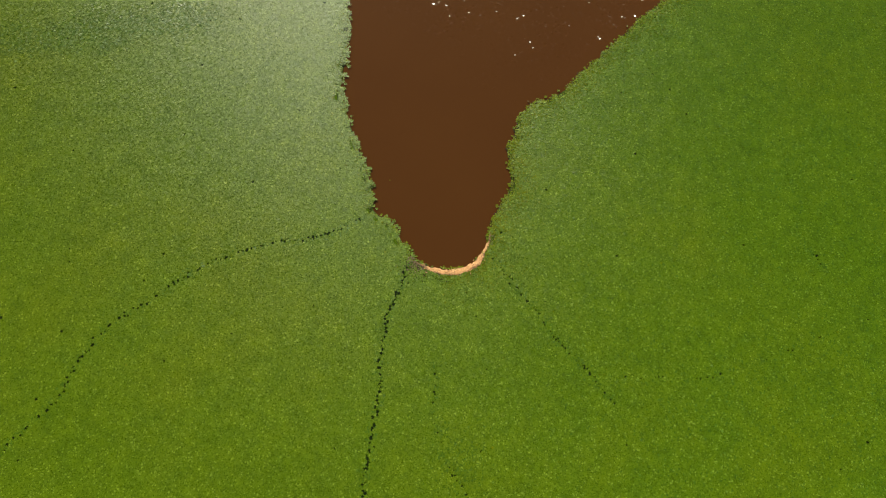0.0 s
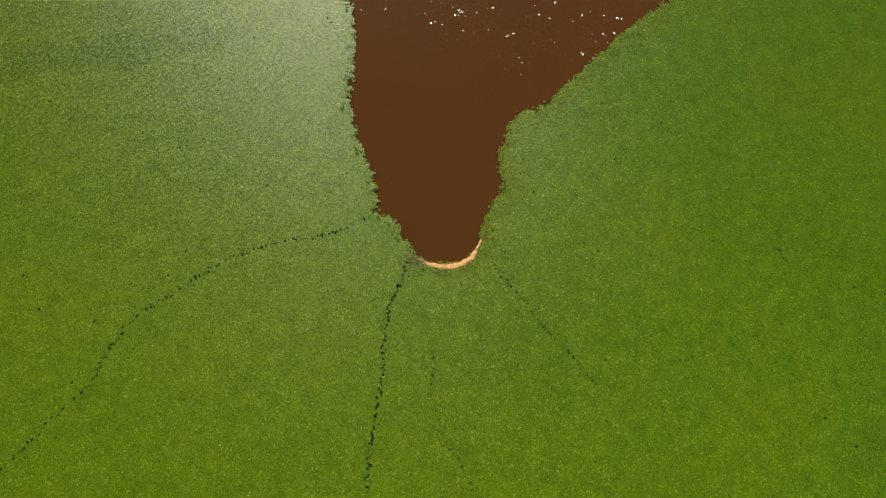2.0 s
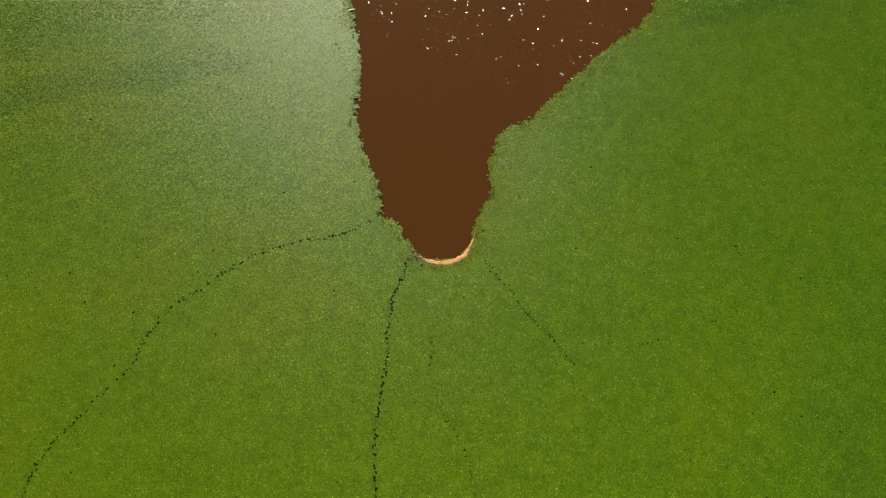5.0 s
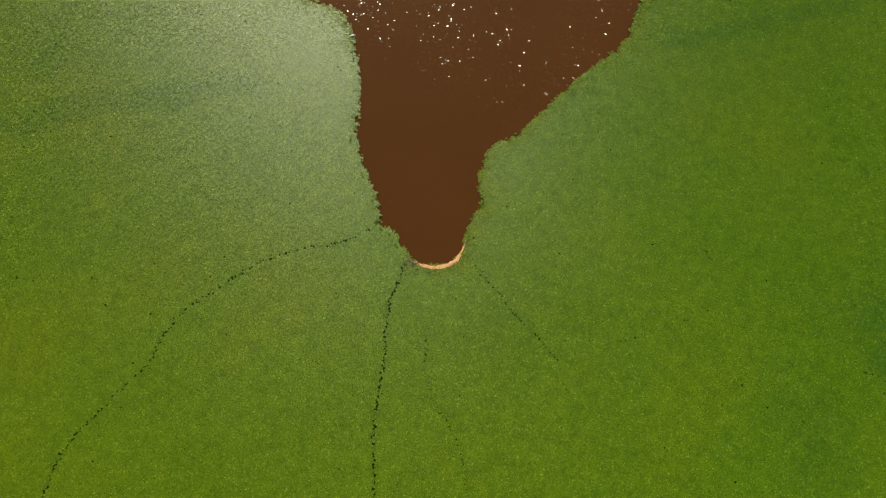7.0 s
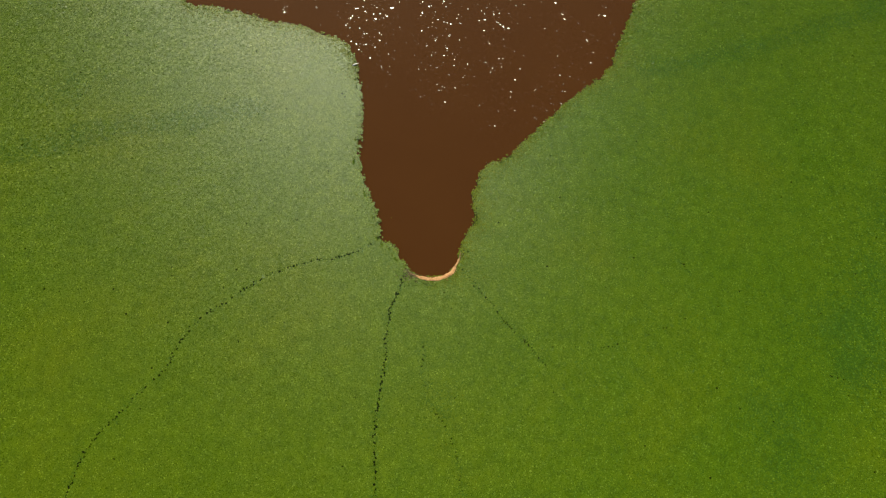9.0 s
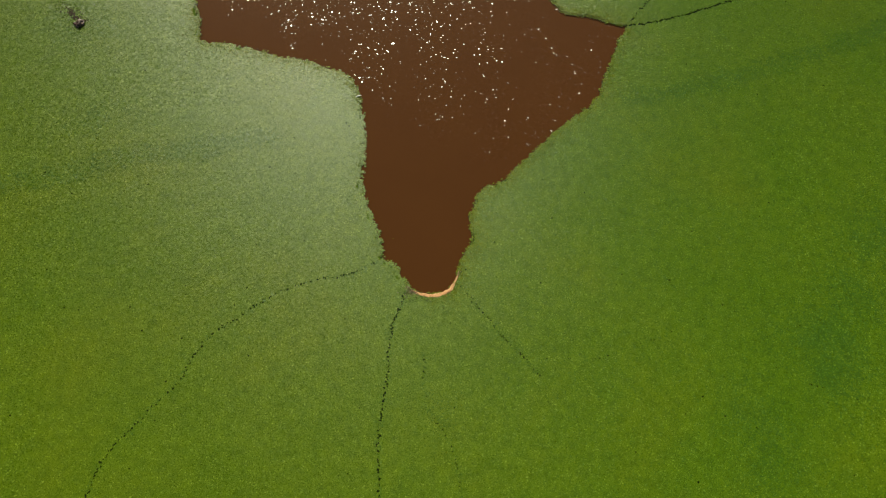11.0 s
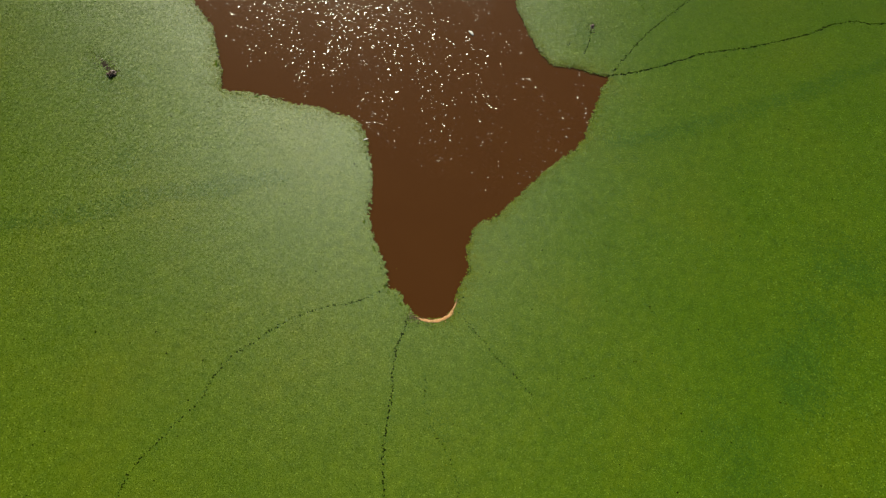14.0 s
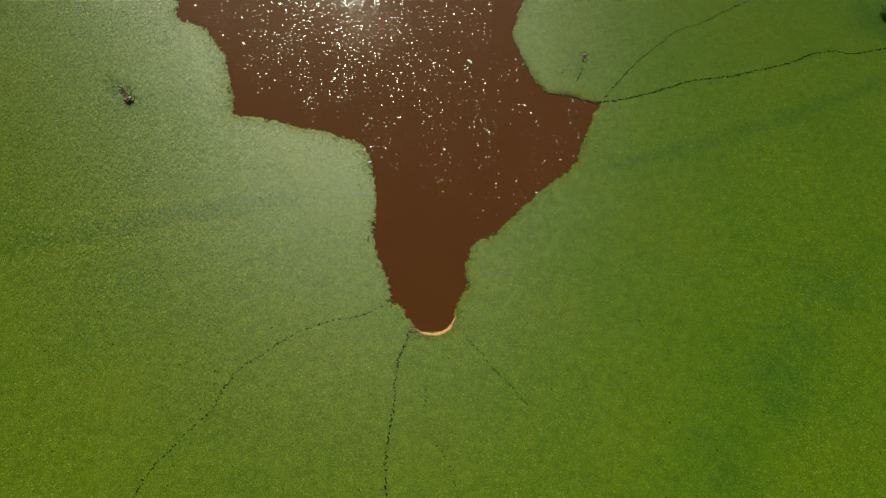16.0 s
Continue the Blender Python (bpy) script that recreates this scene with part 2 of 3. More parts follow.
# paths that animals have trodden through the plants: way, chance of a gap, width of the gaps
TRAILS = [
    ([(-9.9, 25.0), (-12.0, 23.7), (-14.2, 22.5), (-18.2, 21.4), (-21.9, 21.0), (-26.3, 19.7), (-32.0, 17.3), (-37.4, 13.4), (-42.4, 9.7),
      (-46.2, 4.4), (-47.3, 1.0), (-51.7, -3.6), (-55.4, -8.0), (-58.4, -11.5), (-60.0, -15.0), (-61.2, -20.5), (-63, -30)], 0.75, 0.175),
    ([(-4.6, 17.6), (-5.7, 14.5), (-6.8, 12.1), (-7.4, 9.7), (-7.8, 5.5), (-7.9, 1.4), (-8.6, -3.2), (-9.3, -8.0), (-9.5, -14), (-9.3, -20), (-9, -32)], 1.25, 0.18),
    ([(6.3, 19.3), (8.2, 16.8), (10.0, 14.1), (11.8, 12.1), (13.8, 9.0), (15.5, 6.9), (18.5, 3.8), (21, 0.5)], 0.8, 0.15),
    ([(19.5, 3.3), (24.5, 3.5), (29.4, 3.5), (33.6, 3.5), (38.0, 4.9), (41.8, 6.1), (45.6, 7.6), (50.2, 9.8), (56.8, 11.1), (66, 14)], 0.35, 0.14),
    ([(-0.6, 5.4), (-1.1, 0.5), (-0.3, -4.3), (1.7, -8.1), (3.7, -11.9), (4.8, -15.6), (6, -24)], 0.5, 0.135),
    ([(49.8, 85.7), (57.8, 87.0), (67.4, 89.8), (78.1, 93.3), (92.9, 95.6), (109.3, 100.0), (115.3, 102.7), (122.7, 104.4), (129.2, 103.1), (140, 105.2), (160, 108)], 1.9, 0.27),
    ([(51.0, 87.1), (56.5, 93.7), (62.8, 101.0), (69.9, 107.2), (77.3, 113.6), (86.1, 117.3), (96.4, 123.2), (104.9, 127.8), (118, 136)], 1.5, 0.22),
    ([(66.0, 0.9), (69.6, -1.2), (72.5, -2.6), (76, -3.6)], 0.35, 0.15),
    ([(47.4, 21.0), (48.9, 19.0), (49.7, 17.0)], 0.6, 0.16),
    ([(84, 15), (80, 11), (73, 9), (66, 7)], 0.3, 0.14),
    ([(47.6, 103.6), (46.7, 100.5), (45.7, 97.1), (44.0, 93.8)], 0.8, 0.21),
    ([(46.2, 104.2), (44.5, 103.4), (41.8, 99.5), (39.9, 97.0)], 0.55, 0.19),
]
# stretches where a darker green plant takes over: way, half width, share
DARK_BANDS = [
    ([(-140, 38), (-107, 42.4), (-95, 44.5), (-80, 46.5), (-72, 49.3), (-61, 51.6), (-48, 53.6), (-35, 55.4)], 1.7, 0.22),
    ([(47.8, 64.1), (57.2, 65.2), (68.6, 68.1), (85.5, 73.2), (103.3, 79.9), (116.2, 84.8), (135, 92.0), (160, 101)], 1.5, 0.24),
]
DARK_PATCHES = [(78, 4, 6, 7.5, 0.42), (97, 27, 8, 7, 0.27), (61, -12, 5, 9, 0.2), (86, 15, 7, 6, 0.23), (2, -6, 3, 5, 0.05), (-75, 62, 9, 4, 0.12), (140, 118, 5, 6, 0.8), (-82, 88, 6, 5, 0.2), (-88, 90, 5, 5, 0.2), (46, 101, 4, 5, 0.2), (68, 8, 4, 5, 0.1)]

MAT_TOP, MAT_SLOPE = 0.235, 0.9                       # the packed growth under the leaves rises from the waterline

# raster of the detailed part of the plan
X0, X1, Y0, Y1 = -165.0, 178.0, -44.0, 152.0


def lattice(ix, iy, seed):
    h = (ix.astype(np.int64) * 374761393 + iy.astype(np.int64) * 668265263 + seed * 69069) & 0xFFFFFFFF
    h = ((h ^ (h >> 13)) * 1274126177) & 0xFFFFFFFF
    return ((h ^ (h >> 16)) & 0xFFFF) / 65535.0


def drift(x, y, size, seed):
    """Smooth value noise between 0 and 1, with features of that size in metres."""
    x, y = x / size, y / size
    ix, iy = np.floor(x), np.floor(y)
    u, v = x - ix, y - iy
    u, v = u * u * (3 - 2 * u), v * v * (3 - 2 * v)
    a, b = lattice(ix, iy, seed), lattice(ix + 1, iy, seed)
    c, d = lattice(ix, iy + 1, seed), lattice(ix + 1, iy + 1, seed)
    return (a * (1 - u) + b * u) * (1 - v) + (c * (1 - u) + d * u) * v


def sample(grid, x, y, step):
    u = np.clip((x - X0) / step, 0, grid.shape[1] - 1.001)
    v = np.clip((y - Y0) / step, 0, grid.shape[0] - 1.001)
    i, j = u.astype(int), v.astype(int)
    u, v = u - i, v - j
    return (grid[j, i] * (1 - u) + grid[j, i + 1] * u) * (1 - v) + (grid[j + 1, i] * (1 - u) + grid[j + 1, i + 1] * u) * v


def shore_distance(step):
    """Metres from the shore, positive on the plants' side."""
    xs, ys = np.arange(X0, X1, step), np.arange(Y0, Y1, step)
    px, py = np.meshgrid(xs, ys)
    best, inside = np.full(px.shape, 1e9), np.zeros(px.shape, bool)
    for (ax, ay), (bx, by) in zip(LAKE, np.roll(LAKE, -1, 0)):
        if ay > Y1 + 20 and by > Y1 + 20:
            pass
        else:
            ex, ey = bx - ax, by - ay
            t = np.clip(((px - ax) * ex + (py - ay) * ey) / (ex * ex + ey * ey + 1e-9), 0, 1)
            best = np.minimum(best, (px - ax - t * ex) ** 2 + (py - ay - t * ey) ** 2)
        if ay != by:
            inside ^= ((ay > py) != (by > py)) & (px < (bx - ax) * (py - ay) / (by - ay) + ax)
    return np.where(inside, -1, 1) * np.sqrt(best)


SHORE = shore_distance(0.6)
rng = np.random.default_rng(7)
CELL = 0.1
GAPS = np.zeros((int((Y1 - Y0) / CELL) + 1, int((X1 - X0) / CELL) + 1), np.float32)


def blot(grid, step, x, y, r, value):
    """Marks a soft round spot."""
    i0, i1 = int((x - 2 * r - X0) / step), int((x + 2 * r - X0) / step) + 2
    j0, j1 = int((y - 2 * r - Y0) / step), int((y + 2 * r - Y0) / step) + 2
    i0, j0, i1, j1 = max(i0, 0), max(j0, 0), min(i1, grid.shape[1]), min(j1, grid.shape[0])
    if i0 >= i1 or j0 >= j1:
        return
    gx, gy = np.meshgrid(X0 + np.arange(i0, i1) * step, Y0 + np.arange(j0, j1) * step)
    d = np.hypot(gx - x, gy - y) / r
    grid[j0:j1, i0:i1] = np.maximum(grid[j0:j1, i0:i1], value * np.clip(1.5 - d * 0.75, 0, 1))


treads = np.random.default_rng(12)
HOLES = []                                               # dark openings: x, y, radius
for way, chance, width in TRAILS:
    line = smooth(way, 0.32)
    for k, (x, y) in enumerate(line):
        lively = 0.6 + 0.8 * float(drift(np.array([k * 0.42]), np.array([width * 90]), 3.5, 5)[0])
        lively *= 1 - 0.6 * k / len(line) if width < 0.146 else 1
        if treads.random() < chance * lively:
            x, y = x + treads.normal(0, 0.15), y + treads.normal(0, 0.15)
            HOLES.append((x, y, min(0.78 * width * treads.lognormal(0, 0.3), 1.15 * width)))
for _ in range(500):                                     # lone holes in the mat
    HOLES.append((rng.uniform(X0, X1), rng.uniform(Y0, Y1), rng.uniform(0.1, 0.19)))
for x, y, r in HOLES:
    blot(GAPS, CELL, x, y, r, 1.0)

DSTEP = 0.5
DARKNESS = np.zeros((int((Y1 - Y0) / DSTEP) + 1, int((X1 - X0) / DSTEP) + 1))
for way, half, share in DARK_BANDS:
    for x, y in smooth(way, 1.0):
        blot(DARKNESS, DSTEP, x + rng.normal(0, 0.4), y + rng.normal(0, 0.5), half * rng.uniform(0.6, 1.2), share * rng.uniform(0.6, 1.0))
for way, chance, width in TRAILS:                         # more of the dark leaves beside the trodden paths
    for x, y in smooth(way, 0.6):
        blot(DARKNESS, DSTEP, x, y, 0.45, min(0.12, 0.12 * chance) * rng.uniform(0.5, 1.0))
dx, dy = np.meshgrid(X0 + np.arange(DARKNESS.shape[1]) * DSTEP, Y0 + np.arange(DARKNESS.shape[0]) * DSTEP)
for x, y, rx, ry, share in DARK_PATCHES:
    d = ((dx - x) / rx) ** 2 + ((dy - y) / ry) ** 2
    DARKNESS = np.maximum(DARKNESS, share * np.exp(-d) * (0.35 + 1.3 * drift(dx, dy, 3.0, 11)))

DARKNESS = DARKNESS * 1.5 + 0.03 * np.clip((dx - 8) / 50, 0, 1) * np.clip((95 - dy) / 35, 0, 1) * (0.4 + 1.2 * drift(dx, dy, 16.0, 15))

# the small beach at the tip of the water
SAND_LINE = smooth([(-3.5, 18.25), (-1.4, 17.3), (0.9, 16.95), (2.9, 17.3), (4.5, 18.2), (5.4, 19.6), (6.05, 21.0), (6.35, 22.3)], 0.2)
SAND_AT = np.linspace(0, 1, len(SAND_LINE))
SAND_HALF = np.interp(SAND_AT, [0, 0.08, 0.25, 0.5, 0.62, 0.8, 0.93, 1], [0.07, 0.20, 0.38, 0.46, 0.40, 0.22, 0.10, 0.05]) * (0.7 + 0.6 * drift(SAND_AT * 14, SAND_AT * 0, 1.0, 31))

# churned mud behind the two brown lumps
MUD_SPOTS = [(-85.4, 89.7, 1.9, 0.9), (-86.6, 91.4, 1.9, 0.85), (-88.2, 93.2, 2.2, 0.7), (-90.4, 95.2, 2.4, 0.55), (-92.8, 97.6, 2.3, 0.4), (47.8, 104.2, 1.3, 0.85), (47.4, 102.6, 1.0, 0.5)]


# ---------------------------------------------------------------- building helpers
def part(name, bm, material, parent, label=""):
    mesh = bpy.data.meshes.new(name)
    bm.to_mesh(mesh)
    bm.free()
    mesh.materials.append(material)
    ob = new(name, mesh)
    ob.parent = parent
    return tagged(ob, label)


def thing(name, bm, material, label, category, kind="", group=""):
    return tagged(part(name, bm, material, None), label, category, group, kind)


def empty(name, at, label, category, group="", kind="", turn=0.0):
    ob = new(name)
    ob.matrix_basis = pose(*at, 0, 0, turn)
    return tagged(ob, label, category, group, kind)


def sheet(name, loops, z, material, skirt=0.0):
    """A flat sheet with the given outer loop and holes."""
    bm = bmesh.new()
    flat = [[Vector((x, y, z)) for x, y in loop] for loop in loops]
    verts = [bm.verts.new(v) for loop in flat for v in loop]
    for tri in tessellate_polygon(flat):
        if len(set(tri)) == 3:
            try:
                bm.faces.new([verts[i] for i in tri])
            except ValueError:
                pass
    bm.normal_update()
    for f in bm.faces:
        if f.normal.z < 0:
            f.normal_flip()
    if skirt:
        ring = flat[-1]
        top = verts[-len(ring):]
        low = [bm.verts.new(v - Vector((0, 0, skirt))) for v in ring]
        for i in range(len(ring)):
            j = (i + 1) % len(ring)
            bm.faces.new((top[i], top[j], low[j], low[i]))
    return part(name, bm, material, None)


def leaf_cloud(name, x, y, z, size, tilt, material, label, category, simple=False):
    """Many single leaves in one mesh: each a folded pointed blade at its own turn and tilt."""
    n = len(x)
    if simple:
        shape, order = np.array([(-0.46, 0, -0.01), (0.03, 0.42, 0.03), (0.5, 0, -0.02), (0.03, -0.42, 0.03)]), [0, 3, 2, 1]
    else:
        shape = np.array([(-0.5, 0, 0), (-0.22, 0.38, 0.025), (0.2, 0.34, 0.02), (0.52, 0, -0.015), (0.2, -0.34, 0.02), (-0.22, -0.38, 0.025)])
        order = [0, 3, 2, 1, 0, 5, 4, 3]
    count = len(shape)
    turn, lean, side = rng.uniform(0, 2 * np.pi, n), rng.normal(0, 1, n) * tilt, rng.normal(0, 1, n) * tilt
    wide = rng.uniform(0.8, 1.15, n)
    px = shape[None, :, 0] * size[:, None]
    py = shape[None, :, 1] * (size * wide)[:, None]
    pz = shape[None, :, 2] * size[:, None]
    px, pz = px * np.cos(lean)[:, None] - pz * np.sin(lean)[:, None], px * np.sin(lean)[:, None] + pz * np.cos(lean)[:, None]
    py, pz = py * np.cos(side)[:, None] - pz * np.sin(side)[:, None], py * np.sin(side)[:, None] + pz * np.cos(side)[:, None]
    c, s = np.cos(turn)[:, None], np.sin(turn)[:, None]
    px, py = px * c - py * s, px * s + py * c
    pz = pz - 0.162 * py - rng.normal(0.006, 0.05, n)[:, None] * px     # leaves lean a little towards the sun, and sideways with the wind
    co = np.stack([px + x[:, None], py + y[:, None], pz + z[:, None]], -1).astype(np.float32)
    loops = ((np.arange(n) * count)[:, None] + np.array(order)[None, :]).astype(np.int32)
    mesh = bpy.data.meshes.new(name)
    mesh.vertices.add(n * count)
    mesh.vertices.foreach_set("co", co.ravel())
    mesh.loops.add(loops.size)
    mesh.loops.foreach_set("vertex_index", loops.ravel())
    mesh.polygons.add(loops.size // 4)
    mesh.polygons.foreach_set("loop_start", np.arange(0, loops.size, 4, dtype=np.int32))
    mesh.update(calc_edges=True)
    mesh.materials.append(material)
    return tagged(new(name, mesh), label, category, "", "stuff")


def lump(radii, seed, rough, detail=3):
    """A weathered lump of earth, flat below."""
    bm = bmesh.new()
    bmesh.ops.create_icosphere(bm, subdivisions=detail, radius=1)
    for v in bm.verts:
        k = 1 + rough * noise.noise(v.co * 1.7 + Vector((seed, 0, 0))) + rough * 0.4 * noise.noise(v.co * 5 + Vector((0, seed, 0)))
        v.co = Vector((v.co.x * radii[0] * k, v.co.y * radii[1] * k, max(v.co.z, -0.35) * radii[2] * k))
    for f in bm.faces:
        f.smooth = True
    return bm


# ---------------------------------------------------------------- water, root mat, distance
tagged(sheet("water", [[(-2500, -2500), (2500, -2500), (2500, 2500), (-2500, 2500)]], 0.0, WATER), "reddish-brown muddy lake water with small wind ripples", "water", "", "structure")
frame_loop = [(X0, Y0), (X1, Y0), (X1, Y1)]
crossing = [tuple(p) for p in LAKE]
top = [p for p in crossing if p[1] > Y1]
top_right = sorted((p for p in crossing if p[1] <= Y1 and p[0] > 0), key=lambda p: -p[1])[0]
top_left = sorted((p for p in crossing if p[1] <= Y1 and p[0] < 0), key=lambda p: -p[1])[0]
far_hole = frame_loop + [(top_right[0], Y1)] + top[::-1] + [(top_left[0], Y1), (X0, Y1)]
tagged(sheet("ground", [[(-2500, -2500), (2500, -2500), (2500, 2500), (-2500, 2500)], far_hole], 0.28, FAR), "green marsh plants reaching away to the distance", "marsh", "", "structure")
near_hole = [p for p in crossing if p[1] <= Y1]
start = max(range(len(near_hole)), key=lambda i: abs(near_hole[i][1] - near_hole[i - 1][1]) + abs(near_hole[i][0] - near_hole[i - 1][0]))
near_hole = near_hole[start:] + near_hole[:start]


def inland(loop, reach):
    """The shore line pushed back into the plants."""
    p = np.array(loop)
    along = np.roll(p, -1, 0) - np.roll(p, 1, 0)
    along[0], along[-1] = p[1] - p[0], p[-1] - p[-2]
    side = np.stack([along[:, 1], -along[:, 0]], 1) / np.linalg.norm(along, axis=1)[:, None]
    ahead = p + side * 0.7
    if np.mean(sample(SHORE, ahead[:, 0], ahead[:, 1], 0.6)) < 0:
        side = -side
    return [tuple(q) for q in p + side * reach]


back = inland(near_hole, MAT_SLOPE)
bed_loop = [(X0 - 1, Y0 - 1), (X1 + 1, Y0 - 1), (X1 + 1, Y1)] + back + [(X0 - 1, Y1)]
mat = tagged(sheet("plant_mat", [bed_loop], MAT_TOP, BED), "green young growth packed below the floating leaves", "aquatic plants", "", "structure")
edge = bmesh.new()
high = [edge.verts.new((x, y, MAT_TOP)) for x, y in back]
low = [edge.verts.new((x, y, 0.02)) for x, y in inland(near_hole, 0.3)]
for i in range(len(low) - 1):
    edge.faces.new((low[i], low[i + 1], high[i + 1], high[i]))
bmesh.ops.recalc_face_normals(edge, faces=edge.faces)
part("mat_edge", edge, STEMS, mat, "dark wet stems along the waterline")

# ---------------------------------------------------------------- the floating plants
def scatter(x0, x1, y0, y1, spacing, hole=None):
    nx, ny = int((x1 - x0) / spacing), int((y1 - y0) / spacing)
    gx, gy = np.meshgrid(np.arange(nx), np.arange(ny))
    x = x0 + (gx.ravel() + 0.5 * (gy.ravel() % 2) + rng.uniform(-0.46, 0.46, nx * ny)) * spacing
    y = y0 + (gy.ravel() + rng.uniform(-0.46, 0.46, nx * ny)) * spacing
    if hole:
        keep = ~((x > hole[0]) & (x < hole[1]) & (y > hole[2]) & (y < hole[3]))
        x, y = x[keep], y[keep]
    return x, y


def plant(x, y, span, name, simple):
    """Leaves of three kinds on the given places, with the shore's ragged edge and the trodden gaps left open."""
    d = sample(SHORE, x, y, 0.6)
    left = np.clip((-x) / 6, 0, 1)
    edge = (0.75 + 0.45 * left) * (drift(x, y, 0.75, 3) - 0.45) + 0.5 * (drift(x, y, 3.2, 4) - 0.5) + rng.normal(0, 0.10, len(x))
    gap = GAPS[((y - Y0) / CELL).astype(int).clip(0, GAPS.shape[0] - 1), ((x - X0) / CELL).astype(int).clip(0, GAPS.shape[1] - 1)]
    thin = np.zeros(len(x))
    for mx, my, r, share in MUD_SPOTS:
        thin = np.maximum(thin, share * np.exp(-(((x - mx) ** 2 + (y - my) ** 2) / r ** 2)))
    sandy = np.maximum(np.exp(-(((x + 3.6) / 1.5) ** 2 + ((y - 17.7) / 1.0) ** 2)), 0.7 * np.exp(-(((x + 0.8) / 2.4) ** 2 + ((y - 16.4) / 0.6) ** 2))) * 0.6
    keep = (d > edge) & (gap < 0.5 + 0.3 * rng.random(len(x))) & (rng.random(len(x)) > 0.35 * np.maximum(thin, sandy))
    for k, (sx, sy) in enumerate(SAND_LINE):
        keep &= np.hypot(x - sx, y - sy) > SAND_HALF[k] + 0.02
    keep &= np.abs(x - 1) < 0.372 * (y + 268)
    muddy = np.maximum(thin, sandy * 1.1)[keep]
    x, y, d, edge = x[keep], y[keep], d[keep], edge[keep]
    rise = np.clip((d - edge) / 0.8, 0, 1)
    z = 0.10 + rise * (0.125 + 0.03 * drift(x, y, 1.1, 21) + 0.035 * drift(x, y, 4.0, 22)) + rng.uniform(0, 0.03, len(x))
    size = span * rng.lognormal(0, 0.24, len(x))
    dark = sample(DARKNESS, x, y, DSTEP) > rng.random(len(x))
    rim = ~dark & (rng.random(len(x)) < np.where((x > 0) | (y > 62), np.minimum(1.0, 1.1 * np.exp(-np.clip(d - edge, 0, 9) / 1.4)), 0.35 * np.exp(-np.clip(d - edge, 0, 9) / 0.75)))
    fringe = np.where(((x > 0) | (y > 62)) & (y > 18), 0.45 * np.clip(1 - (d - edge) / 0.4, 0, 1), 0)   # half-drowned leaves at the waterline
    muddy = np.maximum(muddy, fringe) > rng.random(len(x))
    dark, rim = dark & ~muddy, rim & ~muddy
    main = ~(dark | rim | muddy)
    if muddy.any():
        leaf_cloud(name, x[muddy], y[muddy], z[muddy] - 0.03, size[muddy], 0.15, LEAF_MUD, "brown mud-smeared leaves trampled into the mat", "aquatic plants", simple)
    leaf_cloud(name, x[main], y[main], z[main], size[main], 0.048, LEAF, "bright green floating leaves in a dense mat", "aquatic plants", simple)
    leaf_cloud(name, x[rim], y[rim], z[rim], size[rim], 0.16, LEAF_RIM, "olive green young leaves along the edge of the mat", "aquatic plants", simple)
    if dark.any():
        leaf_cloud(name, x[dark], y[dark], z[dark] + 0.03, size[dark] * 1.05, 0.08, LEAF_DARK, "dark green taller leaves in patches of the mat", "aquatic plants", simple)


def openings():
    """The wet floor of the trodden gaps: one ragged disc each, darkened for shade."""
    bm = bmesh.new()
    for x, y, r in HOLES:
        d = sample(SHORE, np.array([x]), np.array([y]), 0.6)[0]
        if d > 1.0:
            bm.faces.new([bm.verts.new((x + 1.1 * r * treads.uniform(0.75, 1.2) * math.cos(a), y + 1.1 * r * treads.uniform(0.75, 1.2) * math.sin(a), MAT_TOP + 0.006)) for a in (i * math.tau / 7 for i in range(7))])
    return thing("trodden_gaps", bm, WET_SHADE, "wet gaps trodden open between the leaves, shade in their dark colour", "gaps", "stuff")


openings()
INNER = (-72, 76, -24, 64)
plant(*scatter(*INNER, 0.121), 0.227, "floating_plants", True)
plant(*scatter(X0, X1, Y0 + 16, Y1, 0.171, (-71.8, 75.8, -23.8, 63.8)), 0.318, "floating_plants", True)
plant(*scatter(X0, X1, Y0, Y0 + 16, 0.26), 0.48, "floating_plants", True)


# ---------------------------------------------------------------- the beach
def beach():
    bm = bmesh.new()
    rows = []
    for k in range(len(SAND_LINE)):
        a, b = SAND_LINE[max(k - 1, 0)], SAND_LINE[min(k + 1, len(SAND_LINE) - 1)]
        along = (b - a) / np.linalg.norm(b - a)
        side = np.array((-along[1], along[0]))
        row = []
        for u in np.linspace(-1, 1, 9):
            ragged = 1 + 0.5 * noise.noise(Vector((k * 0.37, u * 1.2, 3))) + 0.45 * noise.noise(Vector((k * 0.93, u * 2.0, 8)))
            x, y = SAND_LINE[k] + side * u * SAND_HALF[k] * ragged
            rise = float(sample(SHORE, np.array([x]), np.array([y]), 0.6)[0]) / MAT_SLOPE
            z = (0.02 + MAT_TOP * min(max(rise, -0.2), 1.0)) + 0.07 * (1 - u ** 4) + 0.05 * noise.noise(Vector((x * 2.2, y * 2.2, 0))) * (1 - u * u)
            row.append(bm.verts.new((x, y, z)))
        rows.append(row)
    for p, q in zip(rows, rows[1:]):
        for i in range(8):
            bm.faces.new((p[i], q[i], q[i + 1], p[i + 1])).smooth = True
    bm.normal_update()
    if sum(f.normal.z for f in bm.faces) < 0:
        bmesh.ops.reverse_faces(bm, faces=bm.faces)
    return thing("sand_bank", bm, SAND, "narrow crescent of pale orange sand at the water's tip", "sand bank")


